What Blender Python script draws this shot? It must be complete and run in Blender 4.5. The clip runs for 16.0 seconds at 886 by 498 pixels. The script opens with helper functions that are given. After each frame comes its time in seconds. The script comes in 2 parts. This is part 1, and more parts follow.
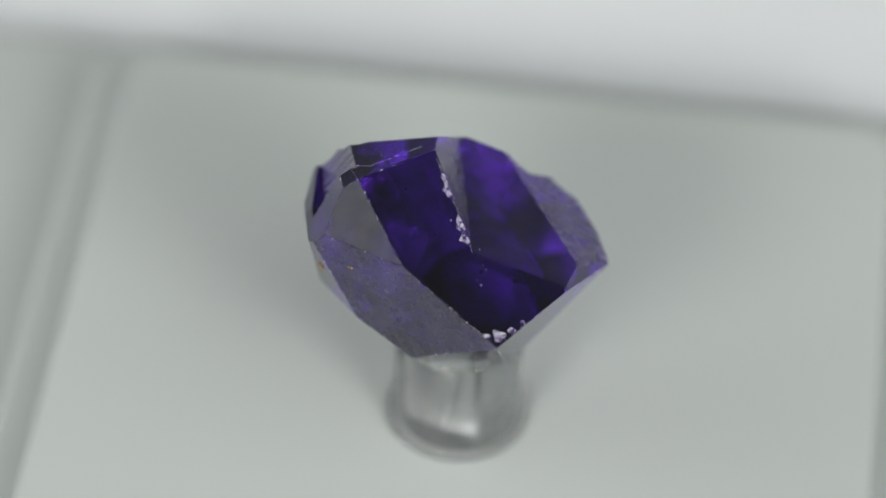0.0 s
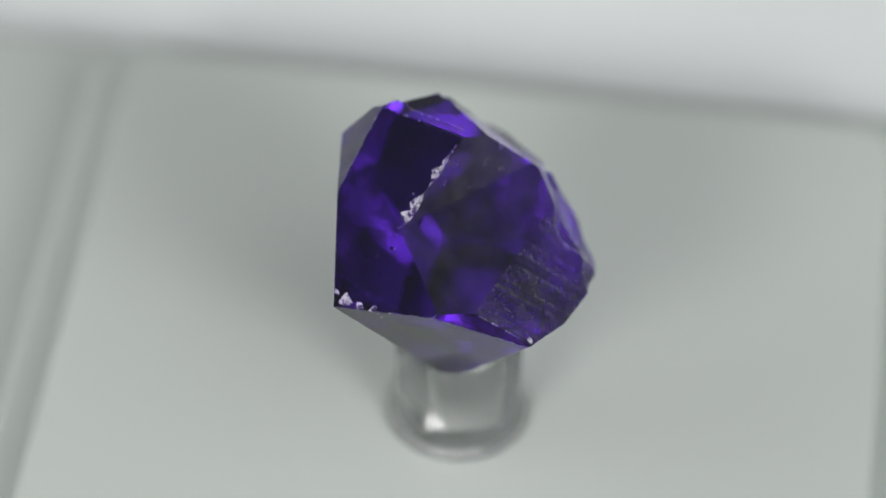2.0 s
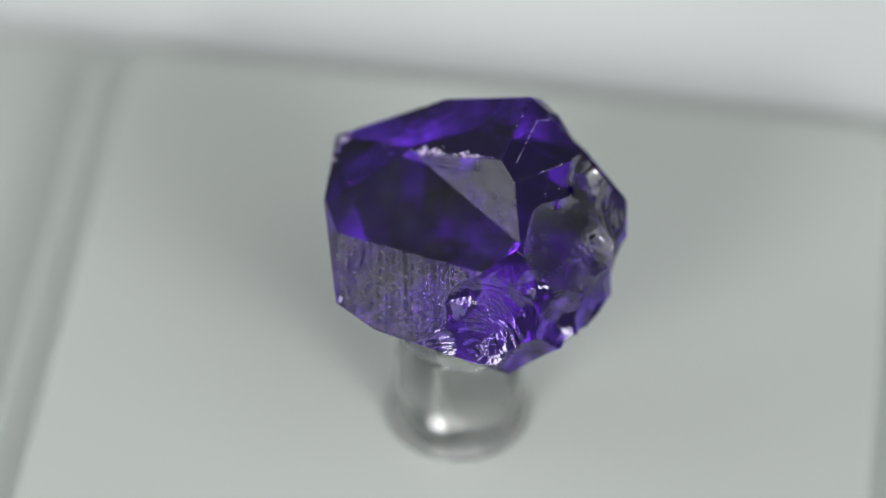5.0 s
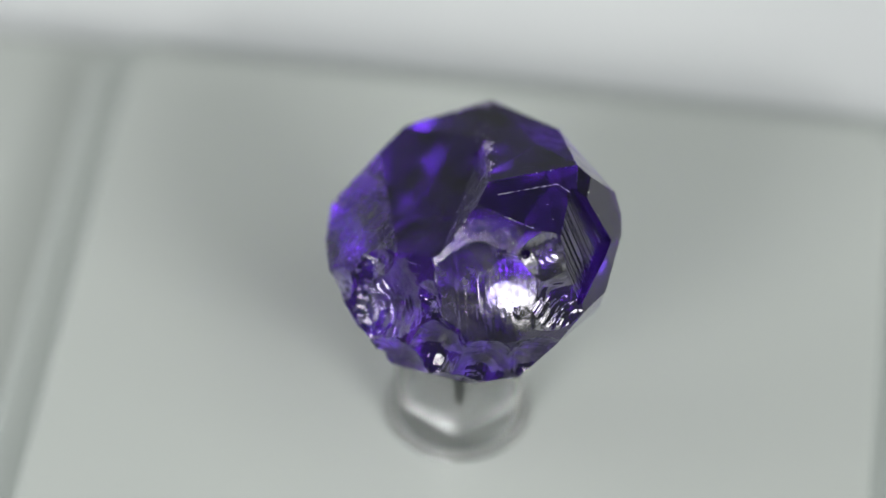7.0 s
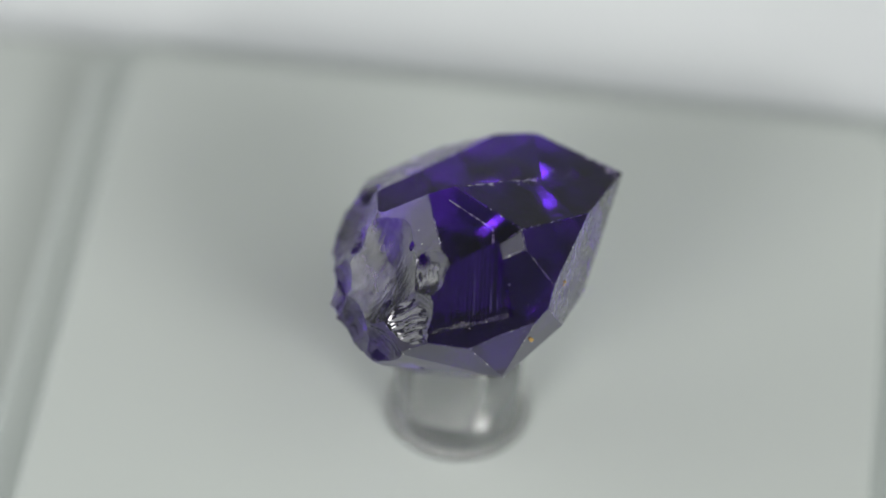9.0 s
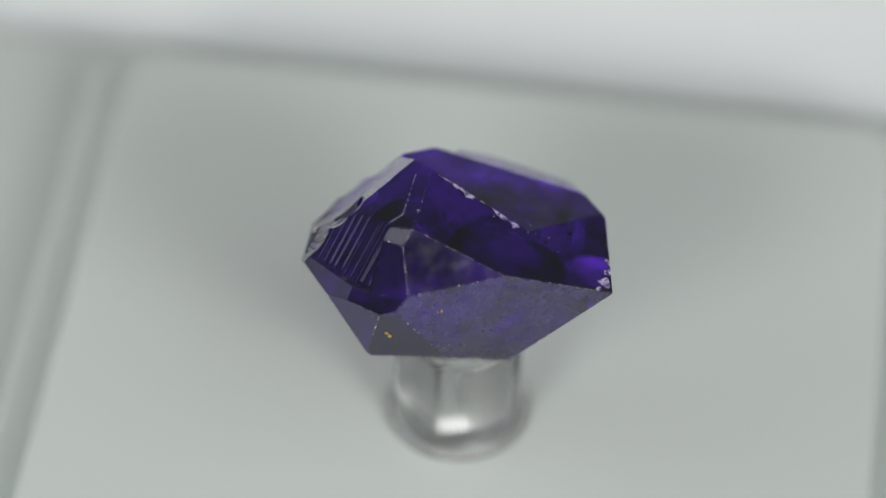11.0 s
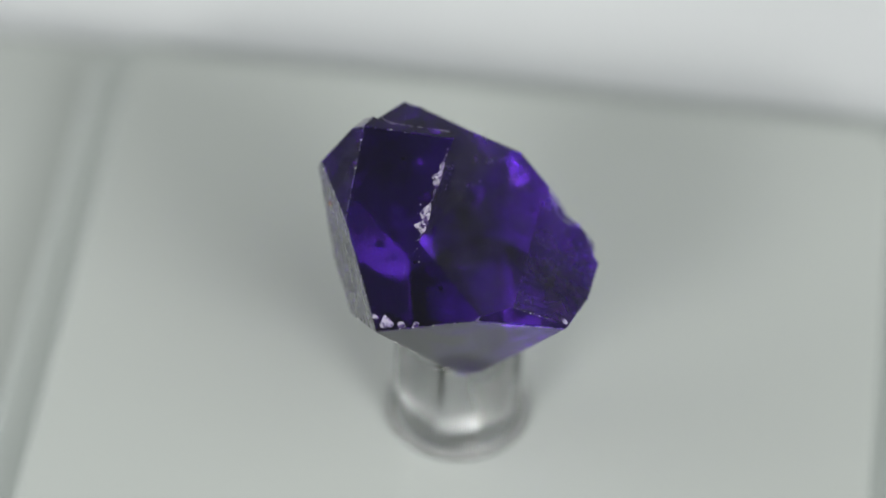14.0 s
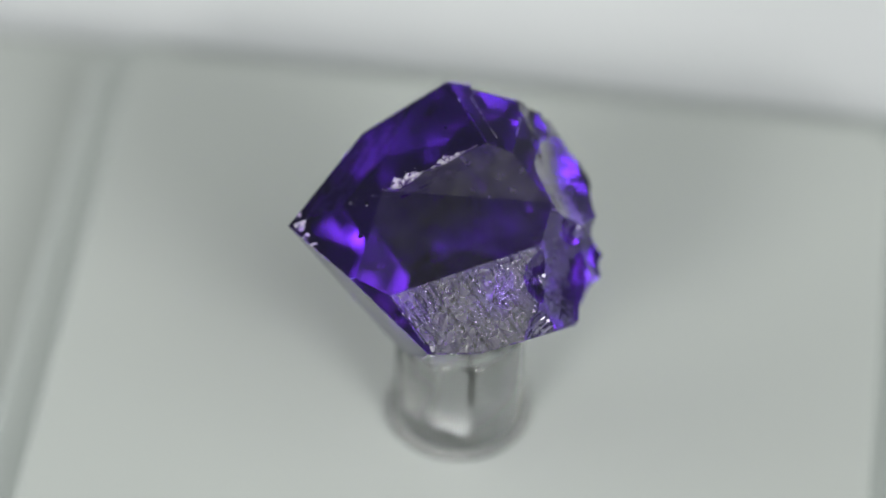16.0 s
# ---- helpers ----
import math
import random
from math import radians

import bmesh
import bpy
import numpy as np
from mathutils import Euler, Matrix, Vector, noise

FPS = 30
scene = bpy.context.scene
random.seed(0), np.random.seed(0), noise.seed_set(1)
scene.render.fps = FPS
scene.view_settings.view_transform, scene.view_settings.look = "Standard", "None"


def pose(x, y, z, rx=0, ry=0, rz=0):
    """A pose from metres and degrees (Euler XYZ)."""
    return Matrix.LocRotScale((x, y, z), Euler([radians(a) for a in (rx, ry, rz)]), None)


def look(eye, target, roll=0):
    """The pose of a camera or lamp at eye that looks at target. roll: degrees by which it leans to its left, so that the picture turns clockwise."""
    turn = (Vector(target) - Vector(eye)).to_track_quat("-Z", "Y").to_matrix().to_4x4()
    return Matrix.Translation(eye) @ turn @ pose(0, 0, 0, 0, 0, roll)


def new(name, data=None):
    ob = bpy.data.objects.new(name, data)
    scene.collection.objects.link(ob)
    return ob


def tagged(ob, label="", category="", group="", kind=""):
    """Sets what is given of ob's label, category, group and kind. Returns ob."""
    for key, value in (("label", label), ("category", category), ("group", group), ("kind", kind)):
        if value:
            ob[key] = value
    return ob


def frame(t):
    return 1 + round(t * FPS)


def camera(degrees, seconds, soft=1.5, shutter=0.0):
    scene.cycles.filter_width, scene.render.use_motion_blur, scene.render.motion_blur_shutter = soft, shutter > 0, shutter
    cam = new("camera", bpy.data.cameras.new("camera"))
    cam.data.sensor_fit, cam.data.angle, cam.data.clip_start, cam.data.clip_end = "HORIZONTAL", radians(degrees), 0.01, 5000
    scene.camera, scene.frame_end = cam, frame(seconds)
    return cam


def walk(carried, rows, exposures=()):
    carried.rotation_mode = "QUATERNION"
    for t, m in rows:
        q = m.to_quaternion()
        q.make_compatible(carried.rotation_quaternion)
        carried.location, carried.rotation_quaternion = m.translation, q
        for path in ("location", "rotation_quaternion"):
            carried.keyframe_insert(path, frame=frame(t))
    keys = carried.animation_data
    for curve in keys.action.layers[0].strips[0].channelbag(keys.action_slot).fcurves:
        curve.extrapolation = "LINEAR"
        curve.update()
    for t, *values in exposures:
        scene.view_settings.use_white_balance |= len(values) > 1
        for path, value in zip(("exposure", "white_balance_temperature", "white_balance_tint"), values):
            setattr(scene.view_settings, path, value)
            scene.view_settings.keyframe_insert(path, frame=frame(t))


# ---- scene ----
cam = camera(12.53, 16.0, soft=1.5)
EYE, AIM = (-0.001524, -0.215079, 0.242742), (-0.001524, -0.000031, 0.018471)
walk(cam, [(0.0, look(EYE, AIM, 1.6)), (16.0, look(EYE, AIM, 1.6))])
cam.data.dof.use_dof = True
cam.data.dof.focus_distance = 0.303
cam.data.dof.aperture_fstop = 11.0

# ---- room light and lamps ----
world = bpy.data.worlds.new("room_light")
scene.world = world
world.use_nodes = True
world.node_tree.nodes["Background"].inputs[0].default_value = (0.93, 0.98, 0.96, 1)
world.node_tree.nodes["Background"].inputs[1].default_value = 0.20


def panel_lamp(name, eye, target, w, h, watts, colour):
    data = bpy.data.lights.new(name, "AREA")
    data.shape, data.size, data.size_y, data.energy, data.color = "RECTANGLE", w, h, watts, colour
    ob = new(name, data)
    ob.matrix_world = look(eye, target)
    return ob


HEART = (0, 0, 0.02)
panel_lamp("lamp_front_right", (0.250, -0.355, 0.262), HEART, 0.16, 0.14, 1.35, (1, 0.99, 0.96))
panel_lamp("lamp_front_left", (-0.222, -0.370, 0.270), HEART, 0.16, 0.14, 1.35, (1, 0.99, 0.96))
panel_lamp("lamp_side_right", (0.35, -0.315, 0.54), HEART, 0.56, 0.50, 1.55, (0.97, 1.0, 0.99))
# added fill panel, not a known lamp: evens the plate's brightness from the left
panel_lamp("fill_side_left", (-0.80, 0.02, 0.40), HEART, 0.80, 0.66, 3.0, (0.97, 1.0, 0.99))


# ---- materials ----
def material(name):
    m = bpy.data.materials.new(name)
    m.use_nodes = True
    return m, m.node_tree.nodes, m.node_tree.links, m.node_tree.nodes["Principled BSDF"]


def noise_of(n, l, scale, detail=3.0, vector=None, rough=0.55):
    t = n.new("ShaderNodeTexNoise")
    t.inputs["Scale"].default_value, t.inputs["Detail"].default_value, t.inputs["Roughness"].default_value = scale, detail, rough
    if vector is None:
        vector = n.new("ShaderNodeTexCoord").outputs["Object"]
    l.new(vector, t.inputs["Vector"])
    return t.outputs["Fac"]


def ramp_of(n, l, fac, stops):
    r = n.new("ShaderNodeValToRGB")
    e = r.color_ramp.elements
    while len(e) < len(stops):
        e.new(0.5)
    for el, (pos, col) in zip(e, stops):
        el.position, el.color = pos, (*col, 1)
    l.new(fac, r.inputs["Fac"])
    return r.outputs["Color"]


def bump_of(n, l, height, strength, distance, after=None):
    b = n.new("ShaderNodeBump")
    b.inputs["Strength"].default_value, b.inputs["Distance"].default_value = strength, distance
    l.new(height, b.inputs["Height"])
    if after:
        l.new(after, b.inputs["Normal"])
    return b.outputs["Normal"]


def skewed(n, l, along, squeeze):
    """Object coordinates squeezed along one direction, so that a texture runs in streaks."""
    co = n.new("ShaderNodeTexCoord").outputs["Object"]
    d = Vector(along).normalized()
    e = d.orthogonal().normalized()
    g = d.cross(e)
    comb = n.new("ShaderNodeCombineXYZ")
    for axis, k, name in ((d, squeeze, "X"), (e, 1, "Y"), (g, 1, "Z")):
        dot = n.new("ShaderNodeVectorMath")
        dot.operation = "DOT_PRODUCT"
        l.new(co, dot.inputs[0])
        dot.inputs[1].default_value = axis * k
        l.new(dot.outputs["Value"], comb.inputs[name])
    return comb.outputs["Vector"]


def surface_material(name, colour, other, rough, scale, bump=0.02):
    m, n, l, b = material(name)
    l.new(ramp_of(n, l, noise_of(n, l, scale, 4), [(0.3, colour), (0.7, other)]), b.inputs["Base Color"])
    l.new(ramp_of(n, l, noise_of(n, l, scale * 6, 3), [(0.3, (rough * 0.85,) * 3), (0.7, (rough * 1.15,) * 3)]), b.inputs["Roughness"])
    l.new(bump_of(n, l, noise_of(n, l, scale * 30, 3), bump, 0.0005), b.inputs["Normal"])
    return m


def clear_material(name, rough, clear=0.0):
    m, n, l, b = material(name)
    b.inputs["Base Color"].default_value = (0.995, 1.0, 1.0, 1)
    b.inputs["Roughness"].default_value = rough
    b.inputs["IOR"].default_value = 1.49
    b.inputs["Transmission Weight"].default_value = 1
    l.new(bump_of(n, l, noise_of(n, l, 600, 2), 0.05, 0.0001), b.inputs["Normal"])
    thin, mix = n.new("ShaderNodeBsdfTransparent"), n.new("ShaderNodeMixShader")
    mix.inputs["Fac"].default_value = clear
    l.new(b.outputs[0], mix.inputs[1])
    l.new(thin.outputs[0], mix.inputs[2])
    l.new(mix.outputs[0], n["Material Output"].inputs["Surface"])
    return m


ZONE_DARK, ZONE_MID, ZONE_LIGHT = (0.004, 0.001, 0.024), (0.04, 0.006, 0.25), (0.19, 0.026, 0.9)


def amethyst_material(name, rough, streaks=None, relief=0.0, pits=0.0, squeeze=0.06, scale=1500, level=0.5, haze=(0.0, 0.12, 0.42, 1.33)):
    m, n, l, b = material(name)
    zone = noise_of(n, l, 1.0, 3, skewed(n, l, (0.2, -0.5, 0.8), 0.5), 0.6)
    zone_tex = zone.node
    zone_tex.inputs["Scale"].default_value = 130
    # tint rises toward +x +y: light glowing through that side, put into the colour
    side = n.new("ShaderNodeVectorMath")
    side.operation = "DOT_PRODUCT"
    l.new(n.new("ShaderNodeTexCoord").outputs["Object"], side.inputs[0])
    side.inputs[1].default_value = (15.0, 10.0, 1.0)
    zone_and_glow = n.new("ShaderNodeMath")
    l.new(zone, zone_and_glow.inputs[0])
    l.new(side.outputs["Value"], zone_and_glow.inputs[1])
    zone = zone_and_glow.outputs[0]
    l.new(ramp_of(n, l, zone, [(0.36, ZONE_DARK), (0.54, ZONE_MID), (0.76, ZONE_LIGHT)]), b.inputs["Base Color"])
    b.inputs["IOR"].default_value = 1.545
    b.inputs["Specular IOR Level"].default_value = level
    l.new(ramp_of(n, l, noise_of(n, l, 420, 5), [(0.35, (haze[0],) * 3), (0.7, (haze[1],) * 3)]), b.inputs["Coat Weight"])
    b.inputs["Coat Roughness"].default_value, b.inputs["Coat IOR"].default_value = haze[2], haze[3]
    b.inputs["Transmission Weight"].default_value = 1
    l.new(ramp_of(n, l, noise_of(n, l, 900, 5), [(0.35, (rough * 0.5,) * 3), (0.72, (rough * 1.6,) * 3)]), b.inputs["Roughness"])
    normal = bump_of(n, l, noise_of(n, l, 260, 2), 0.012, 0.0004)
    if streaks:
        normal = bump_of(n, l, noise_of(n, l, scale, 1.0, skewed(n, l, streaks, squeeze)), relief, 0.0003, normal)
    if pits:
        normal = bump_of(n, l, noise_of(n, l, 2400, 1.8), pits, 0.0003, normal)
    l.new(normal, b.inputs["Normal"])
    return m


def frost_material():
    m, n, l, b = material("bruised_quartz")
    l.new(ramp_of(n, l, noise_of(n, l, 2600, 5), [(0.42, (0.12, 0.07, 0.26)), (0.56, (0.90, 0.89, 0.93))]), b.inputs["Base Color"])
    b.inputs["Transmission Weight"].default_value = 0.6
    b.inputs["Roughness"].default_value = 0.15
    l.new(bump_of(n, l, noise_of(n, l, 2600, 4), 0.8, 0.0004), b.inputs["Normal"])
    return m


PLATE = surface_material("satin_grey_acrylic", (0.452, 0.482, 0.466), (0.478, 0.506, 0.488), 0.22, 14, 0.01)
SLAB = surface_material("grey_acrylic_edge", (0.42, 0.455, 0.44), (0.46, 0.49, 0.475), 0.35, 14, 0.01)
CLOTH = surface_material("white_paper", (0.72, 0.74, 0.76), (0.78, 0.80, 0.81), 0.8, 20)
CLEAR = clear_material("clear_acrylic", 0.012, 0.04)
SOCKET = clear_material("acrylic_socket_wall", 0.03)
GROUND = clear_material("ground_acrylic", 0.3, 0.3)
FACET = amethyst_material("amethyst_facet", 0.03)
WORN = amethyst_material("amethyst_worn_edge", 0.28, pits=0.7)
ETCHED = amethyst_material("amethyst_etched_face", 0.24, streaks=(3.2, 4.7, -4.3), relief=0.5, pits=0.34, squeeze=0.03, scale=2300, level=0.25, haze=(0.1, 0.5, 0.5, 1.6))
STRIATED = amethyst_material("amethyst_striated_face", 0.07, streaks=(-0.46, 0.12, -0.88), relief=1.0, squeeze=0.012, scale=2200)
FRACTURE = amethyst_material("amethyst_fracture", 0.05, streaks=(0.2, 0.55, -0.8), relief=0.3, squeeze=0.08, scale=2600, level=0.6, haze=(0.02, 0.25, 0.12, 1.5))
SILKY = amethyst_material("amethyst_silky_fracture", 0.2, streaks=(-0.34, 0.5, -0.8), relief=0.26, squeeze=0.03, scale=2300, level=1.0, haze=(0.1, 1.0, 0.18, 1.9))
SCUFFED = amethyst_material("amethyst_scuffed_face", 0.17, streaks=(0.5, -0.1, 0.86), relief=0.05, squeeze=0.05, scale=1200)
RIBBED = amethyst_material("amethyst_ribbed_sliver", 0.10, streaks=(3.2, 4.7, -4.3), relief=0.9, squeeze=0.012, scale=2600)
SATIN = amethyst_material("amethyst_satin_cliff", 0.2, streaks=(-0.39, 0.83, -0.4), relief=0.1, pits=0.05, squeeze=0.015, scale=2600, level=0.2, haze=(0.15, 0.45, 0.55, 1.7))
SMOKY = amethyst_material("amethyst_smoky_face", 0.12, haze=(0.2, 0.65, 0.5, 1.6))
DULL = amethyst_material("amethyst_dull_face", 0.3, pits=0.1, haze=(0.3, 0.65, 0.3, 1.7))
SHELL = amethyst_material("amethyst_shell_fracture", 0.06, level=1.0, haze=(0.4, 0.9, 0.08, 1.9))
FROST = frost_material()


def plain_material(name, colour, rough, metal=0.0):
    m, n, l, b = material(name)
    l.new(ramp_of(n, l, noise_of(n, l, 4000, 3), [(0.3, tuple(c * 0.6 for c in colour)), (0.7, colour)]), b.inputs["Base Color"])
    b.inputs["Roughness"].default_value, b.inputs["Metallic"].default_value = rough, metal
    return m


OCHRE = plain_material("ochre_grain", (0.38, 0.24, 0.07), 0.5)
BLACK = plain_material("black_inclusion", (0.012, 0.006, 0.02), 0.6)
DUST = plain_material("white_dust", (0.8, 0.8, 0.82), 0.7)


# ---- mesh helpers ----
def mesh_of(name, bm, mats, recalc=True):
    me = bpy.data.meshes.new(name)
    if recalc:
        bmesh.ops.recalc_face_normals(bm, faces=bm.faces)
    bm.to_mesh(me)
    bm.free()
    for mat in mats if isinstance(mats, (list, tuple)) else [mats]:
        me.materials.append(mat)
    return me


def part(name, bm, mats, parent, label=""):
    ob = new(name, mesh_of(name, bm, mats))
    ob.parent = parent
    return tagged(ob, label)


def rounded_slab(x0, y0, x1, y1, z0, z1, corner, lip, steps=10):
    """A slab with rounded corners in plan and a rounded upper lip."""
    bm = bmesh.new()
    rings = []
    levels = [(z0, 0.0)] + [(z1 - lip + lip * math.sin(a), lip * (1 - math.cos(a))) for a in [i * math.pi / 2 / 6 for i in range(7)]]
    for z, inset in levels:
        ring = []
        for cx, cy, start in ((x1 - corner, y1 - corner, 0), (x0 + corner, y1 - corner, 90), (x0 + corner, y0 + corner, 180), (x1 - corner, y0 + corner, 270)):
            for i in range(steps + 1):
                a = radians(start + 90 * i / steps)
                ring.append(bm.verts.new((cx + (corner - inset) * math.cos(a), cy + (corner - inset) * math.sin(a), z)))
        rings.append(ring)
    for a, b in zip(rings, rings[1:]):
        for i in range(len(a)):
            j = (i + 1) % len(a)
            bm.faces.new((a[i], a[j], b[j], b[i]))
    bm.faces.new(rings[0][::-1])
    bm.faces.new(rings[-1])
    return bm


def lathe(bm, profile, seg=72):
    rings = []
    for r, z in profile:
        rings.append([bm.verts.new((r * math.cos(2 * math.pi * i / seg), r * math.sin(2 * math.pi * i / seg), z)) for i in range(seg)] if r else [bm.verts.new((0, 0, z))])
    for a, b in zip(rings, rings[1:]):
        for i in range(seg):
            j = (i + 1) % seg
            bm.faces.new(list(dict.fromkeys((a[i % len(a)], a[j % len(a)], b[j % len(b)], b[i % len(b)]))))


# ---- setting ----
TABLE_Z = -0.0135
bm = rounded_slab(-0.36, -0.30, 0.36, 0.20, TABLE_Z - 0.03, TABLE_Z, 0.05, 0.004)
tagged(new("table_top", mesh_of("table_top", bm, CLOTH)), "white matt table surface under the tray", "table", kind="structure")

TURN = -6.4
stand = tagged(new("display_plate"), "pale grey satin acrylic display plate in three stepped layers", "plate")
stand.matrix_world = pose(0, 0, 0, 0, 0, TURN)
part("base_board", rounded_slab(-0.075, -0.075, 0.085, 0.0475, TABLE_Z + 0.0002, -0.0085, 0.014, 0.0015), PLATE, stand, "wide grey board with rounded corners")
part("middle_slab", rounded_slab(-0.0375, -0.042, 0.0385, 0.0425, -0.0083, -0.0032, 0.005, 0.001), SLAB, stand, "grey acrylic slab")
part("top_plate", rounded_slab(-0.0335, -0.036, 0.0335, 0.0378, -0.0031, 0.0, 0.0035, 0.0008), PLATE, stand, "smooth pale grey top")

# ---- rod ----
ROD_H, ROD_R = 0.0100, 0.0050
bm = bmesh.new()
lathe(bm, [(0, 0), (0.0057, 0), (0.0058, 0.0001), (0.0058, 0.0004), (0.0057, 0.0005), (ROD_R + 0.0001, 0.0005), (ROD_R, 0.0006), (ROD_R, ROD_H - 0.0003), (ROD_R - 0.0001, ROD_H - 0.0001), (ROD_R - 0.0003, ROD_H), (0, ROD_H)])
bmesh.ops.recalc_face_normals(bm, faces=bm.faces)
for f in bm.faces:
    f.smooth = abs(f.normal.z) < 0.9
hollow = bmesh.ops.create_cube(bm, size=1)["verts"]
for v in hollow:
    v.co = Vector((v.co.x * 0.0052, v.co.y * 0.0052, 0.0052 + v.co.z * 0.0084))
bmesh.ops.rotate(bm, verts=hollow, cent=(0, 0, 0), matrix=Matrix.Rotation(radians(66), 3, "Z"))
socket = list({f for v in hollow for f in v.link_faces})
bmesh.ops.reverse_faces(bm, faces=socket)
for f in bm.faces:
    if f.normal.z < -0.9 and f.calc_center_median().z < 0.0003:
        f.material_index = 1
for f in socket:
    f.material_index = 2
rod = tagged(new("display_rod", mesh_of("display_rod", bm, [CLEAR, GROUND, SOCKET], recalc=False)), "short clear acrylic rod with a flared foot on the plate", "stand")

# ---- crystal: a rough block, cleaved by flat cuts (azimuth, elevation in degrees, distance in mm) ----
MAIN, ETCHED_FACE, CLIFF, SHELF = (-48.5, 66.2, 7.62), (21.0, 49.0, 6.70), (6.2, 33.0, 3.32), (10.0, 70.5, 5.62)
CROWN = [(-129.1, 39.1, 11.65), MAIN, ETCHED_FACE, (115.0, 70.0, 9.62), (174.3, 25.9, 12.21), (96.1, 26.6, 9.63),
         (97.8, 42.7, 8.61), (70.7, 27.2, 8.15), (172.5, 49.4, 12.45), (125.4, 19.8, 11.46), (-13.6, 26.3, 9.92), (3.0, 40.0, 8.52), (182.3, 26.0, 12.22), (119.8, 29.7, 10.82)]
PAVILION = [(-123.3, -1.6, 9.44), (-41.0, -24.3, 8.42), (30.0, -40.8, 8.00), (160.2, -28.7, 10.29), (93.7, -40.8, 9.89), (-136.6, -40.9, 8.51),
            (-171.5, -9.5, 11.32), (10.2, -39.6, 8.40), (-87.2, -37.9, 8.57), (113.6, -1.2, 11.1), (122.1, -41.4, 10.30), (164.4, -21.7, 10.73),
            (-146.2, -15.9, 9.98), (93.9, -7.2, 11.15), (161.3, -39.4, 9.70), (0.0, -90.0, 8.36)]
MATS = [FACET, WORN, ETCHED, STRIATED, FRACTURE, FROST, SILKY, RIBBED, SCUFFED, SATIN, SMOKY, DULL, SHELL]


def toward(az, el):
    a, e = radians(az), radians(el)
    return Vector((math.cos(a) * math.cos(e), math.sin(a) * math.cos(e), math.sin(e)))


def cut_block(cuts, size=30):
    bm = bmesh.new()
    bmesh.ops.create_cube(bm, size=size)
    for az, el, dist in cuts:
        n = toward(az, el)
        r = bmesh.ops.bisect_plane(bm, geom=bm.verts[:] + bm.edges[:] + bm.faces[:], plane_co=n * dist, plane_no=n, clear_outer=True, dist=1e-5)
        edges = [g for g in r["geom_cut"] if isinstance(g, bmesh.types.BMEdge)]
        if edges:
            bmesh.ops.holes_fill(bm, edges=edges)
    bmesh.ops.remove_doubles(bm, verts=bm.verts, dist=2e-2)
    bmesh.ops.dissolve_degenerate(bm, edges=bm.edges, dist=1e-2)
    bmesh.ops.recalc_face_normals(bm, faces=bm.faces)
    etched, broken = toward(*ETCHED_FACE[:2]), [toward(a, e) for a, e in ((70.7, 27.2), (113.6, -1.2), (93.7, -40.8), (93.9, -7.2), (96.1, 26.6), (122.1, -41.4))]
    for f in bm.faces:
        if f.normal.dot(toward(3, 40)) > 0.999:
            f.material_index = 7
        elif f.normal.dot(toward(-129.1, 39.1)) > 0.999:
            f.material_index = 8
        elif f.normal.dot(toward(-123.3, -1.6)) > 0.999:
            f.material_index = 11
        elif f.normal.dot(etched) > 0.999:
            f.material_index = 2
        elif any(f.normal.dot(b) > 0.999 for b in broken):
            f.material_index = 4
    keen = [e for e in bm.edges if len(e.link_faces) == 2 and e.calc_face_angle() > 0.3]
    bmesh.ops.bevel(bm, geom=keen, offset=0.06, segments=1, affect="EDGES", clamp_overlap=True, material=1)
    return bm


def carve(ob, bm, mat=None):
    """Takes the shape bm away from the mesh of ob; the fresh faces get the material mat, or keep the cutter's own."""
    me = mesh_of("cutter", bm, MATS)
    for p in me.polygons:
        p.material_index = p.material_index if mat is None else mat
    cutter = new("cutter", me)
    mod = ob.modifiers.new("carve", "BOOLEAN")
    mod.operation, mod.object, mod.solver = "DIFFERENCE", cutter, "EXACT"
    bpy.context.view_layer.update()
    fresh = bpy.data.meshes.new_from_object(ob.evaluated_get(bpy.context.evaluated_depsgraph_get()))
    ob.modifiers.remove(mod)
    bpy.data.objects.remove(cutter)
    if len(fresh.polygons) > 10:
        ob.data = fresh


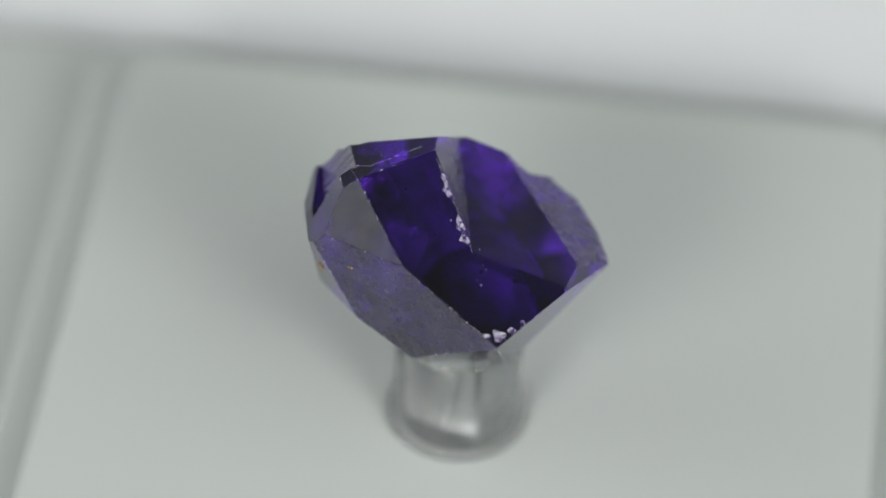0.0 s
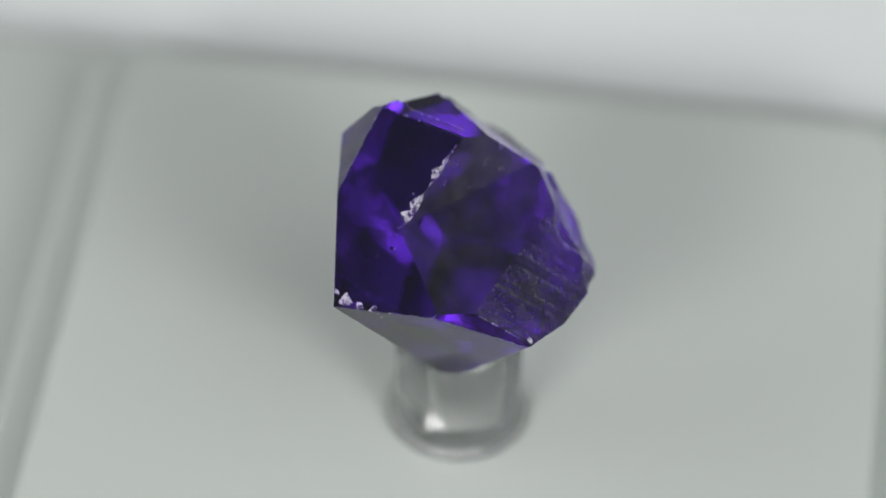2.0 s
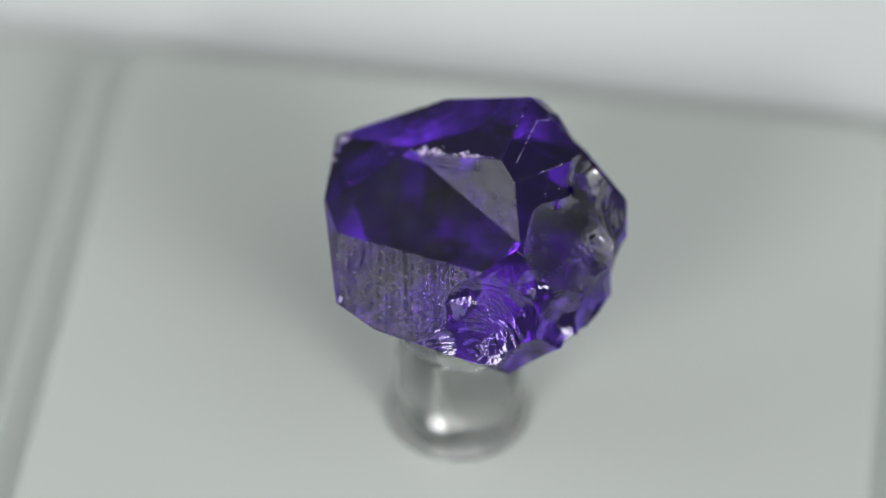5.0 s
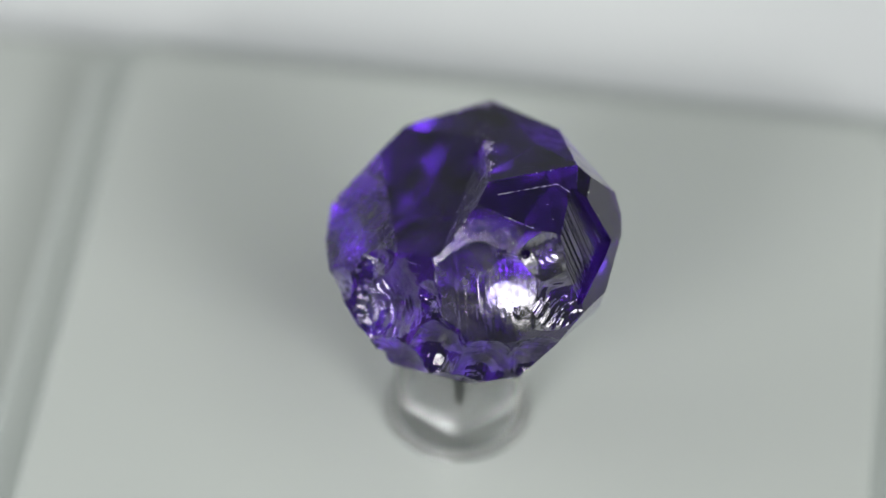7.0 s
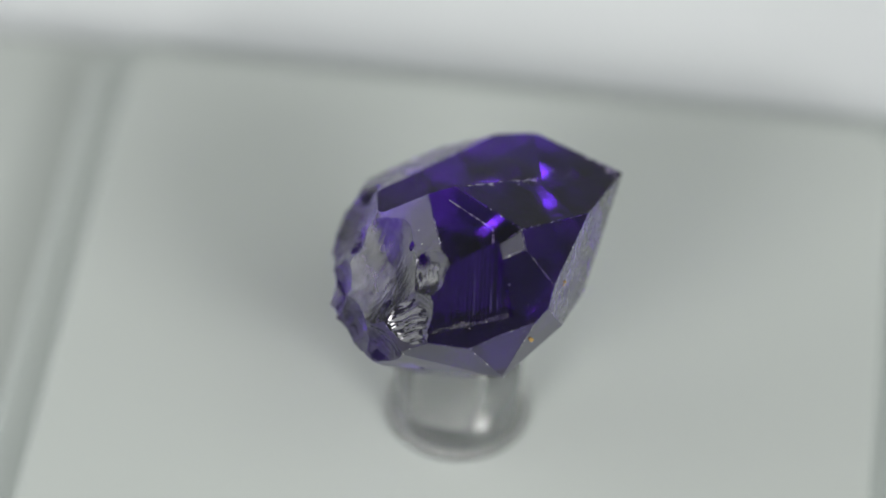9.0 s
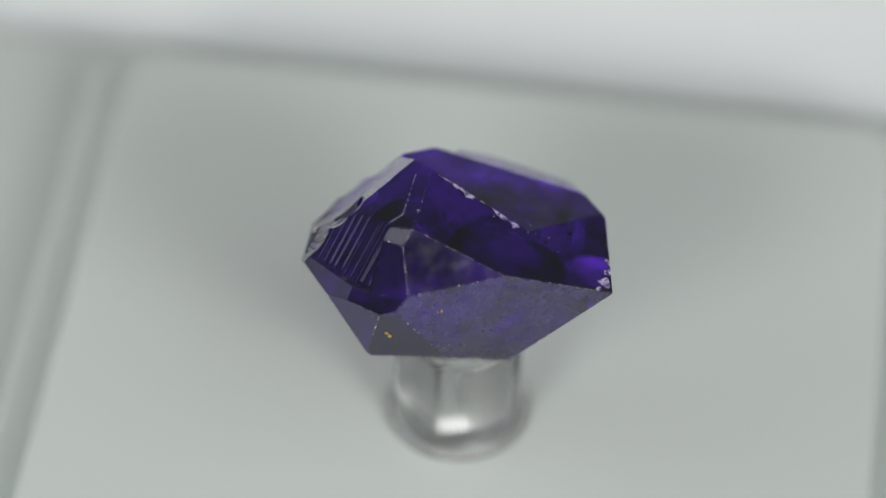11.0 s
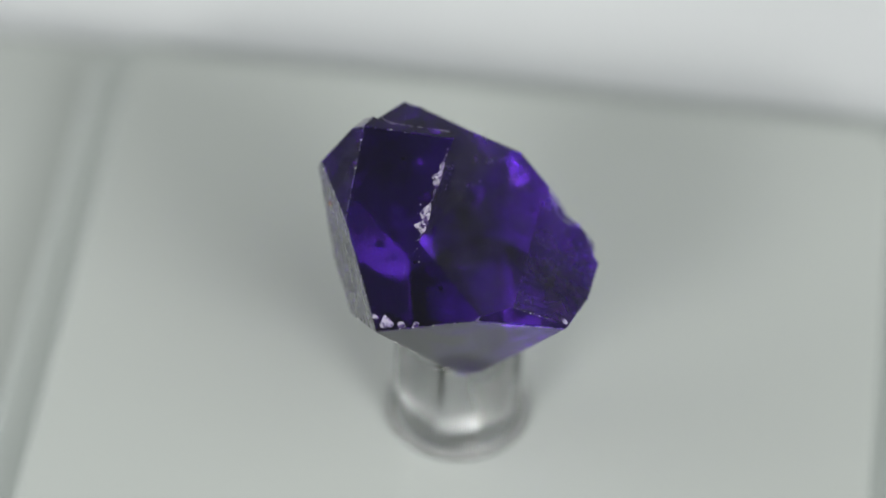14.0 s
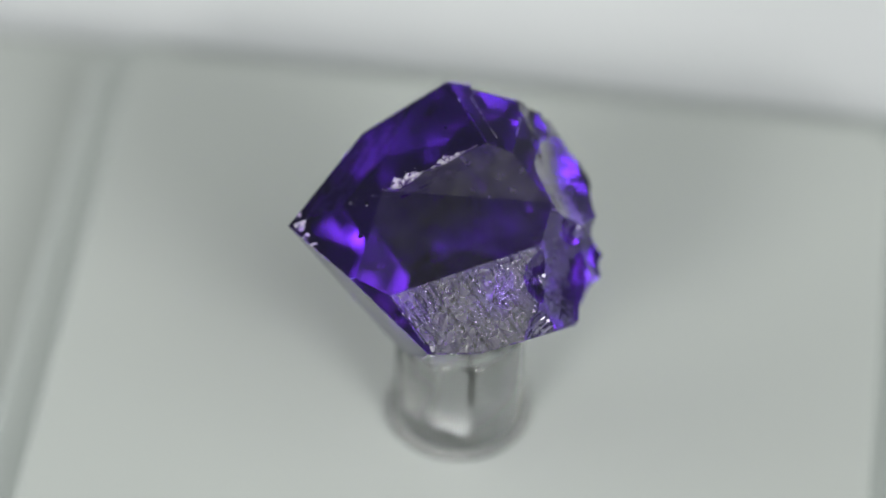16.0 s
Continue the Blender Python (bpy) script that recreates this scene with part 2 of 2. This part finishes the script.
def bowl(centre, normal, rim, depth, squash, ribs, seed, focus=None, pitch=6.5):
    """A shell-shaped bite: a shallow dish with an uneven rim and ribs that ring one point of it."""
    rng = random.Random(seed)
    n = Vector(normal).normalized()
    side = n.orthogonal().normalized()
    side.rotate(Matrix.Rotation(rng.uniform(0, 6.28), 3, n))
    other = n.cross(side)
    off = Vector((rng.uniform(-9, 9), rng.uniform(-9, 9), rng.uniform(-9, 9)))
    root = Vector((rng.choice((-1, 1)) * rim * 0.9, rng.uniform(-0.4, 0.4) * rim, 0))
    if focus:
        way = Vector(focus) - Vector(centre)
        root = Vector((way.dot(side), way.dot(other) / squash, 0))
    turns = max(12, int(rim * (26 if focus else 12)))
    bm = bmesh.new()

    def spot(x, y, z):
        return bm.verts.new(Vector(centre) + side * x + other * y * squash + n * z)

    rings, seg = [], max(28, int(rim * 30))
    for i in range(turns + 1):
        q = 1.45 * i / turns
        ring = []
        for k in range(seg):
            a = 2 * math.pi * k / seg
            edge = rim * (1 + 0.22 * noise.noise(Vector((math.cos(a), math.sin(a), 0)) * 1.3 + off))
            p = Vector((math.cos(a) * q * edge, math.sin(a) * q * edge, 0))
            far = (p - root).length + 0.5 * noise.noise(p * 0.6 + off)
            z = -depth * (1 - q * q)
            z += ribs * (math.sin(far * pitch) ** 3 * (0.5 + noise.noise(p * 0.5 - off)) + 0.35 * math.sin(far * 17 + 2 * noise.noise(p + off)))
            z += (0.14 if ribs else 0.04) * depth * noise.noise(p * 0.7 + off) + 0.02 * depth * noise.noise(p * 3 + off)
            ring.append(spot(p.x, p.y, z))
            if i == 0:
                break
        rings.append(ring)
    lid = [spot(math.cos(2 * math.pi * k / seg) * rim * 1.5, math.sin(2 * math.pi * k / seg) * rim * 1.5, depth * 1.5 + 1.5) for k in range(seg)]
    rings.append(lid)
    for a, b in zip(rings, rings[1:]):
        for i in range(seg):
            j = (i + 1) % seg
            bm.faces.new(list(dict.fromkeys((a[i % len(a)], a[j % len(a)], b[j % len(b)], b[i % len(b)]))))
    bm.faces.new(lid)
    return bm


def gouge(points, widths, depth, normal, seed):
    """A jagged furrow along a line of points."""
    rng = random.Random(seed)
    n = Vector(normal).normalized()
    bm = bmesh.new()
    loops = []
    for i, (p, w) in enumerate(zip(points, widths)):
        p = Vector(p)
        along = (Vector(points[min(i + 1, len(points) - 1)]) - Vector(points[max(i - 1, 0)])).normalized()
        across = n.cross(along).normalized()
        a, b = w * rng.uniform(0.3, 0.9), w * rng.uniform(0.3, 0.9)
        loops.append([bm.verts.new(q) for q in (p - across * a + n * 0.12, p - across * a * 0.2 - n * depth * rng.uniform(0.5, 1.1), p + across * b * 0.5 - n * depth * rng.uniform(0.2, 0.7), p + across * b + n * 0.12, p + n * 1.0)])
    for a, b in zip(loops, loops[1:]):
        for i in range(5):
            j = (i + 1) % 5
            bm.faces.new((a[i], a[j], b[j], b[i]))
    bm.faces.new(loops[0][::-1])
    bm.faces.new(loops[-1])
    bmesh.ops.triangulate(bm, faces=bm.faces)
    return bm


def shard(centre, size, seed):
    """A small jagged bite."""
    rng = random.Random(seed)
    bm = bmesh.new()
    bmesh.ops.create_icosphere(bm, subdivisions=1, radius=1)
    sx, sy, sz = (size * rng.uniform(0.6, 1.2) for _ in range(3))
    for v in bm.verts:
        k = rng.uniform(0.55, 1.25)
        v.co = Vector((v.co.x * sx * k, v.co.y * sy * k, v.co.z * sz * k)) + Vector(centre)
    return bm


def slot(centre, normal, up, w, h, depth):
    """A square-cornered bite lying along a face."""
    n = Vector(normal).normalized()
    x = Vector(up).cross(n).normalized()
    y = n.cross(x)
    bm = bmesh.new()
    bmesh.ops.create_cube(bm, size=1)
    for v in bm.verts:
        v.co = Vector(centre) + x * v.co.x * w + y * v.co.y * h + n * v.co.z * depth
    return bm


MM = 0.001
gem = tagged(new("amethyst_crystal"), "deep violet rough amethyst crystal, with cleaved facets and fractured back", "gemstone")
SEAT = 0.01014
body = part("crystal_body", cut_block(CROWN + PAVILION), MATS, gem, "dark violet transparent quartz with worn edges")
body.location = (0, 0, 0.0185 - SEAT)

# the crown's step: a silky cliff that drops from the crest to a smooth dark shelf
bm = bmesh.new()
bmesh.ops.create_cube(bm, size=40)
for az, el, dist in (CLIFF, SHELF):
    n = toward(az, el)
    r = bmesh.ops.bisect_plane(bm, geom=bm.verts[:] + bm.edges[:] + bm.faces[:], plane_co=n * dist, plane_no=-n, clear_outer=True, dist=1e-5)
    bmesh.ops.holes_fill(bm, edges=[g for g in r["geom_cut"] if isinstance(g, bmesh.types.BMEdge)])
bmesh.ops.recalc_face_normals(bm, faces=bm.faces)
for f in bm.faces:
    f.material_index = 9 if f.normal.dot(toward(*CLIFF[:2])) < -0.999 else 10
carve(body, bm)

# growth steps: recessed terraces beside the bright facet and near the summit
for az, el, dist, across, rise, w, h, depth, mat in (
        (178, 28, 12.2, 2.1, 2.2, 6.6, 8.4, 1.3, 3),
        (178, 20, 12.0, 1.5, -4.2, 5.0, 1.5, 1.0, 3)):
    n = toward(az, el)
    x = Vector((0, 0, 1)).cross(n).normalized()
    y = n.cross(x)
    carve(body, slot(n * dist - x * across + y * rise, n, (0.12, 0.1, 1), w, h, depth), mat)

# conchoidal bites of the broken back: place in mm, face azimuth and elevation, rim radius, depth
BITES = ((3.4, 8.0, 1.0, 74, 26, 3.9, 0.55), (-4.7, 6.9, 4.2, 99, 38, 4.1, 0.45), (-9.2, 6.6, 3.6, 128, 35, 2.8, 0.6), (-7.4, 4.6, 6.6, 122, 38, 1.8, 0.5),
         (-4.8, 4.6, 7.6, 98, 48, 1.6, 0.35), (7.2, 7.0, 0.3, 50, 16, 2.0, 0.45),
         (-5.0, 9.6, -1.2, 112, 4, 2.5, 0.8), (1.5, 9.9, -3.0, 84, -8, 2.8, 0.9), (-8.6, 8.0, 0.0, 124, -8, 2.0, 0.7),
         (-1.8, 9.6, -0.2, 90, 12, 2.0, 0.6), (5.2, 8.6, -3.4, 58, -14, 2.4, 0.8), (-3.0, 9.3, -4.4, 100, -30, 2.4, 0.7),
         (-0.4, 8.2, 2.8, 72, 30, 1.2, 0.4), (-6.4, 7.4, 3.6, 112, 26, 1.3, 0.45), (4.6, 6.2, 2.6, 60, 34, 1.4, 0.45))
SHELLS = {2: ((-11.4, 5.4, 0.8), 9.0), 0: ((6.0, 7.5, -3.0), 7.5), 5: ((6.5, 8.5, -2.5), 8.0)}
for i, (x, y, z, az, el, rim, depth) in enumerate(BITES):
    carve(body, bowl((x, y, z), toward(az, el), rim, depth, 0.78 + 0.06 * (i % 5), 0.0 if i == 1 else 0.05 if i in (0, 2, 5) else 0.03 + 0.01 * (i % 3), i, *SHELLS.get(i, ())), 12 if i in (2, 5) else 6 if i in (1, 3) else 4)


def skin(az, el):
    """The point of the uncarved block in a direction from its heart, in mm."""
    d = toward(az, el)
    return d * min(dist / toward(a, e).dot(d) for a, e, dist in CROWN + PAVILION if toward(a, e).dot(d) > 0.05)


# jagged knot over the shell, and small chips along the broken lower rim
rng = random.Random(21)
for i in range(7):
    carve(body, shard(Vector((-6.4, 4.9, 7.2)) + Vector((rng.uniform(-1.9, 1.9), rng.uniform(-0.5, 0.5), rng.uniform(-0.9, 0.7))), rng.uniform(0.45, 0.85), 60 + i), 6)
for i in range(26):
    carve(body, shard(skin(rng.uniform(62, 158), rng.uniform(-46, -12)) * 1.01, rng.uniform(0.35, 0.85), 80 + i), 6 if i % 3 == 0 else 4)

# fine ledges on the cliff, along the crest
along = toward(*MAIN[:2]).cross(toward(*CLIFF[:2])).normalized()
along = along if along.y > 0 else -along
down = along.cross(toward(*CLIFF[:2])).normalized()
down = down if down.z < 0 else -down
for drop, a, b, w, seed in ((0.35, 0.5, 5.6, 0.16, 5), (0.62, 0.9, 6.4, 0.12, 6), (0.95, 0.4, 6.2, 0.18, 7), (1.25, 1.6, 5.0, 0.08, 8)):
    start = Vector((0.5, -5.6, 6.3)) + down * drop
    start -= toward(*CLIFF[:2]) * (start.dot(toward(*CLIFF[:2])) - CLIFF[2])
    carve(body, gouge([start + along * (a + (b - a) * i / 12) for i in range(13)], [w] * 13, 0.09, toward(*CLIFF[:2]), seed), 7)

# a growth line on the small plateau behind the crest
LINE = [Vector((-3.33, 1.96, 9.08)), Vector((-7.14, -0.55, 9.32)), Vector((-8.47, -0.27, 9.02))]
for a, b in zip(LINE, LINE[1:]):
    carve(body, gouge([a.lerp(b, k / 6) for k in range(7)], [0.1] * 7, 0.1, toward(115, 70), 17), 5)

# bruises along the crown ridge and at the tips: place in mm, size
BRUISES = ((2.8, -12.3, 3.6, 0.7), (3.8, -11.6, 3.6, 0.55), (2.0, -12.4, 3.8, 0.45), (4.6, -10.9, 3.4, 0.45), (11.0, -0.8, 0.4, 0.5), (10.7, -0.1, 0.6, 0.35), (-4.0, -9.2, 6.0, 0.3))
RIDGE = [Vector((-2.2, 0.6, 9.3)).lerp(Vector((0.5, -5.6, 6.3)), i / 14) for i in range(15)]
WIDTHS = (0.1, 0.35, 0.2, 0.5, 0.3, 1.15, 0.9, 0.12, 0.1, 0.12, 0.6, 1.2, 0.6, 1.1, 0.1)
carve(body, gouge(RIDGE, WIDTHS, 0.4, toward(*MAIN[:2]), 3), 5)
# the bruise's bright three-sided rim at the crest's lower end
TRIANGLE = [Vector(p) for p in ((0.1, -5.6, 6.45), (1.95, -4.32, 6.33), (0.86, -3.08, 7.06))]
for i in range(3):
    a, b = TRIANGLE[i], TRIANGLE[(i + 1) % 3]
    carve(body, gouge([a.lerp(b, k / 5) for k in range(6)], [0.16, 0.22, 0.14, 0.2, 0.12, 0.18], 0.22, toward(*MAIN[:2]), 30 + i), 5)
for i, (x, y, z, s) in enumerate(BRUISES):
    carve(body, shard((x, y, z), s, 40 + i), 5)


# one clean piece, brought from millimetres to metres
bm = bmesh.new()
bm.from_mesh(body.data)
left, islands = set(bm.verts), []
while left:
    stack, island = [left.pop()], []
    while stack:
        v = stack.pop()
        island.append(v)
        for e in v.link_edges:
            o = e.other_vert(v)
            if o in left:
                left.discard(o)
                stack.append(o)
    islands.append(island)
islands.sort(key=len)
for island in islands[:-1]:
    bmesh.ops.delete(bm, geom=island, context="VERTS")
bmesh.ops.scale(bm, vec=(MM, MM, MM), verts=bm.verts)
for f in bm.faces:
    f.smooth = f.material_index in (4, 6, 12)
for e in bm.edges:
    e.smooth = len(e.link_faces) == 2 and e.calc_face_angle() < radians(22) and all(f.smooth for f in e.link_faces)
bm.to_mesh(body.data)
bm.free()


def grain(name, mat, spots, label, shape=(1, 1, 1), lift=0.0):
    for i, (x, y, z, s) in enumerate(spots):
        rng = random.Random(i + 7)
        bm = bmesh.new()
        bmesh.ops.create_icosphere(bm, subdivisions=2, radius=1)
        for v in bm.verts:
            k = s * MM * rng.uniform(0.7, 1.15)
            v.co = Vector((v.co.x * shape[0] * k, v.co.y * shape[1] * k, v.co.z * shape[2] * k))
        ob = part(name, bm, mat, gem, label)
        ob.location = Vector((x, y, z)) * MM * (1 + lift) + Vector((0, 0, 0.0185 - SEAT))


grain("ochre_grain", OCHRE, [(-8.35, -5.97, 3.84, 0.13), (-8.6, -5.8, 3.75, 0.07), (-10.95, -2.78, 0.92, 0.15), (-10.8, -2.95, 0.62, 0.17)], "tiny ochre mineral grain")
grain("dark_inclusion", BLACK, [(1.3, -7.2, 5.0, 0.17), (3.9, -7.3, 4.1, 0.2), (-4.5, -2.0, 8.2, 0.15), (0.6, -9.0, 4.4, 0.1), (-2.2, -5.0, 6.6, 0.09)], "tiny black inclusion inside the crystal")


# dust caught on the worn edges
rng = random.Random(5)
me = body.data
worn = [p for p in me.polygons if p.material_index == 1 and p.area > 1e-8]
weights = [p.area for p in worn]
bm = bmesh.new()
for p in rng.choices(worn, weights, k=230):
    vs = [me.vertices[i].co for i in p.vertices]
    w = [rng.random() ** 2 for _ in vs]
    spot = sum((v * k for v, k in zip(vs, w)), Vector()) / sum(w)
    size = rng.choice((0.015, 0.02, 0.025, 0.035, 0.055)) * MM
    for v in bmesh.ops.create_icosphere(bm, subdivisions=1, radius=size)["verts"]:
        v.co = spot + Vector((v.co.x * rng.uniform(0.5, 1.5), v.co.y * rng.uniform(0.5, 1.5), v.co.z))
flat = [p for p in me.polygons if p.material_index in (0, 7, 8) and p.area > 2e-6 and p.normal.z > -0.75]
for p in rng.choices(flat, [p.area for p in flat], k=90):
    vs = [me.vertices[i].co for i in p.vertices]
    w = [rng.random() ** 5 if len(vs) < 9 or rng.random() < 0.4 else 0.02 for _ in vs]
    spot = sum((v * k for v, k in zip(vs, w)), Vector()) / sum(w)
    size = rng.choice((0.012, 0.015, 0.02, 0.025, 0.035)) * MM
    for v in bmesh.ops.create_icosphere(bm, subdivisions=1, radius=size)["verts"]:
        v.co = spot + Vector((v.co.x * rng.uniform(0.5, 1.6), v.co.y * rng.uniform(0.5, 1.6), v.co.z))
dust = part("edge_dust", bm, DUST, gem, "fine white dust on edges and faces")
dust.location = body.location
tagged(dust, kind="stuff")


def motions():
    rate = 28.543
    times = [0.5 * i for i in range(33)]
    walk(gem, [(t, pose(0, 0, SEAT, 0, 0, -rate * t)) for t in times])
    walk(rod, [(t, pose(0, 0, 0.0001, 0, 0, -rate * t)) for t in times])


motions()
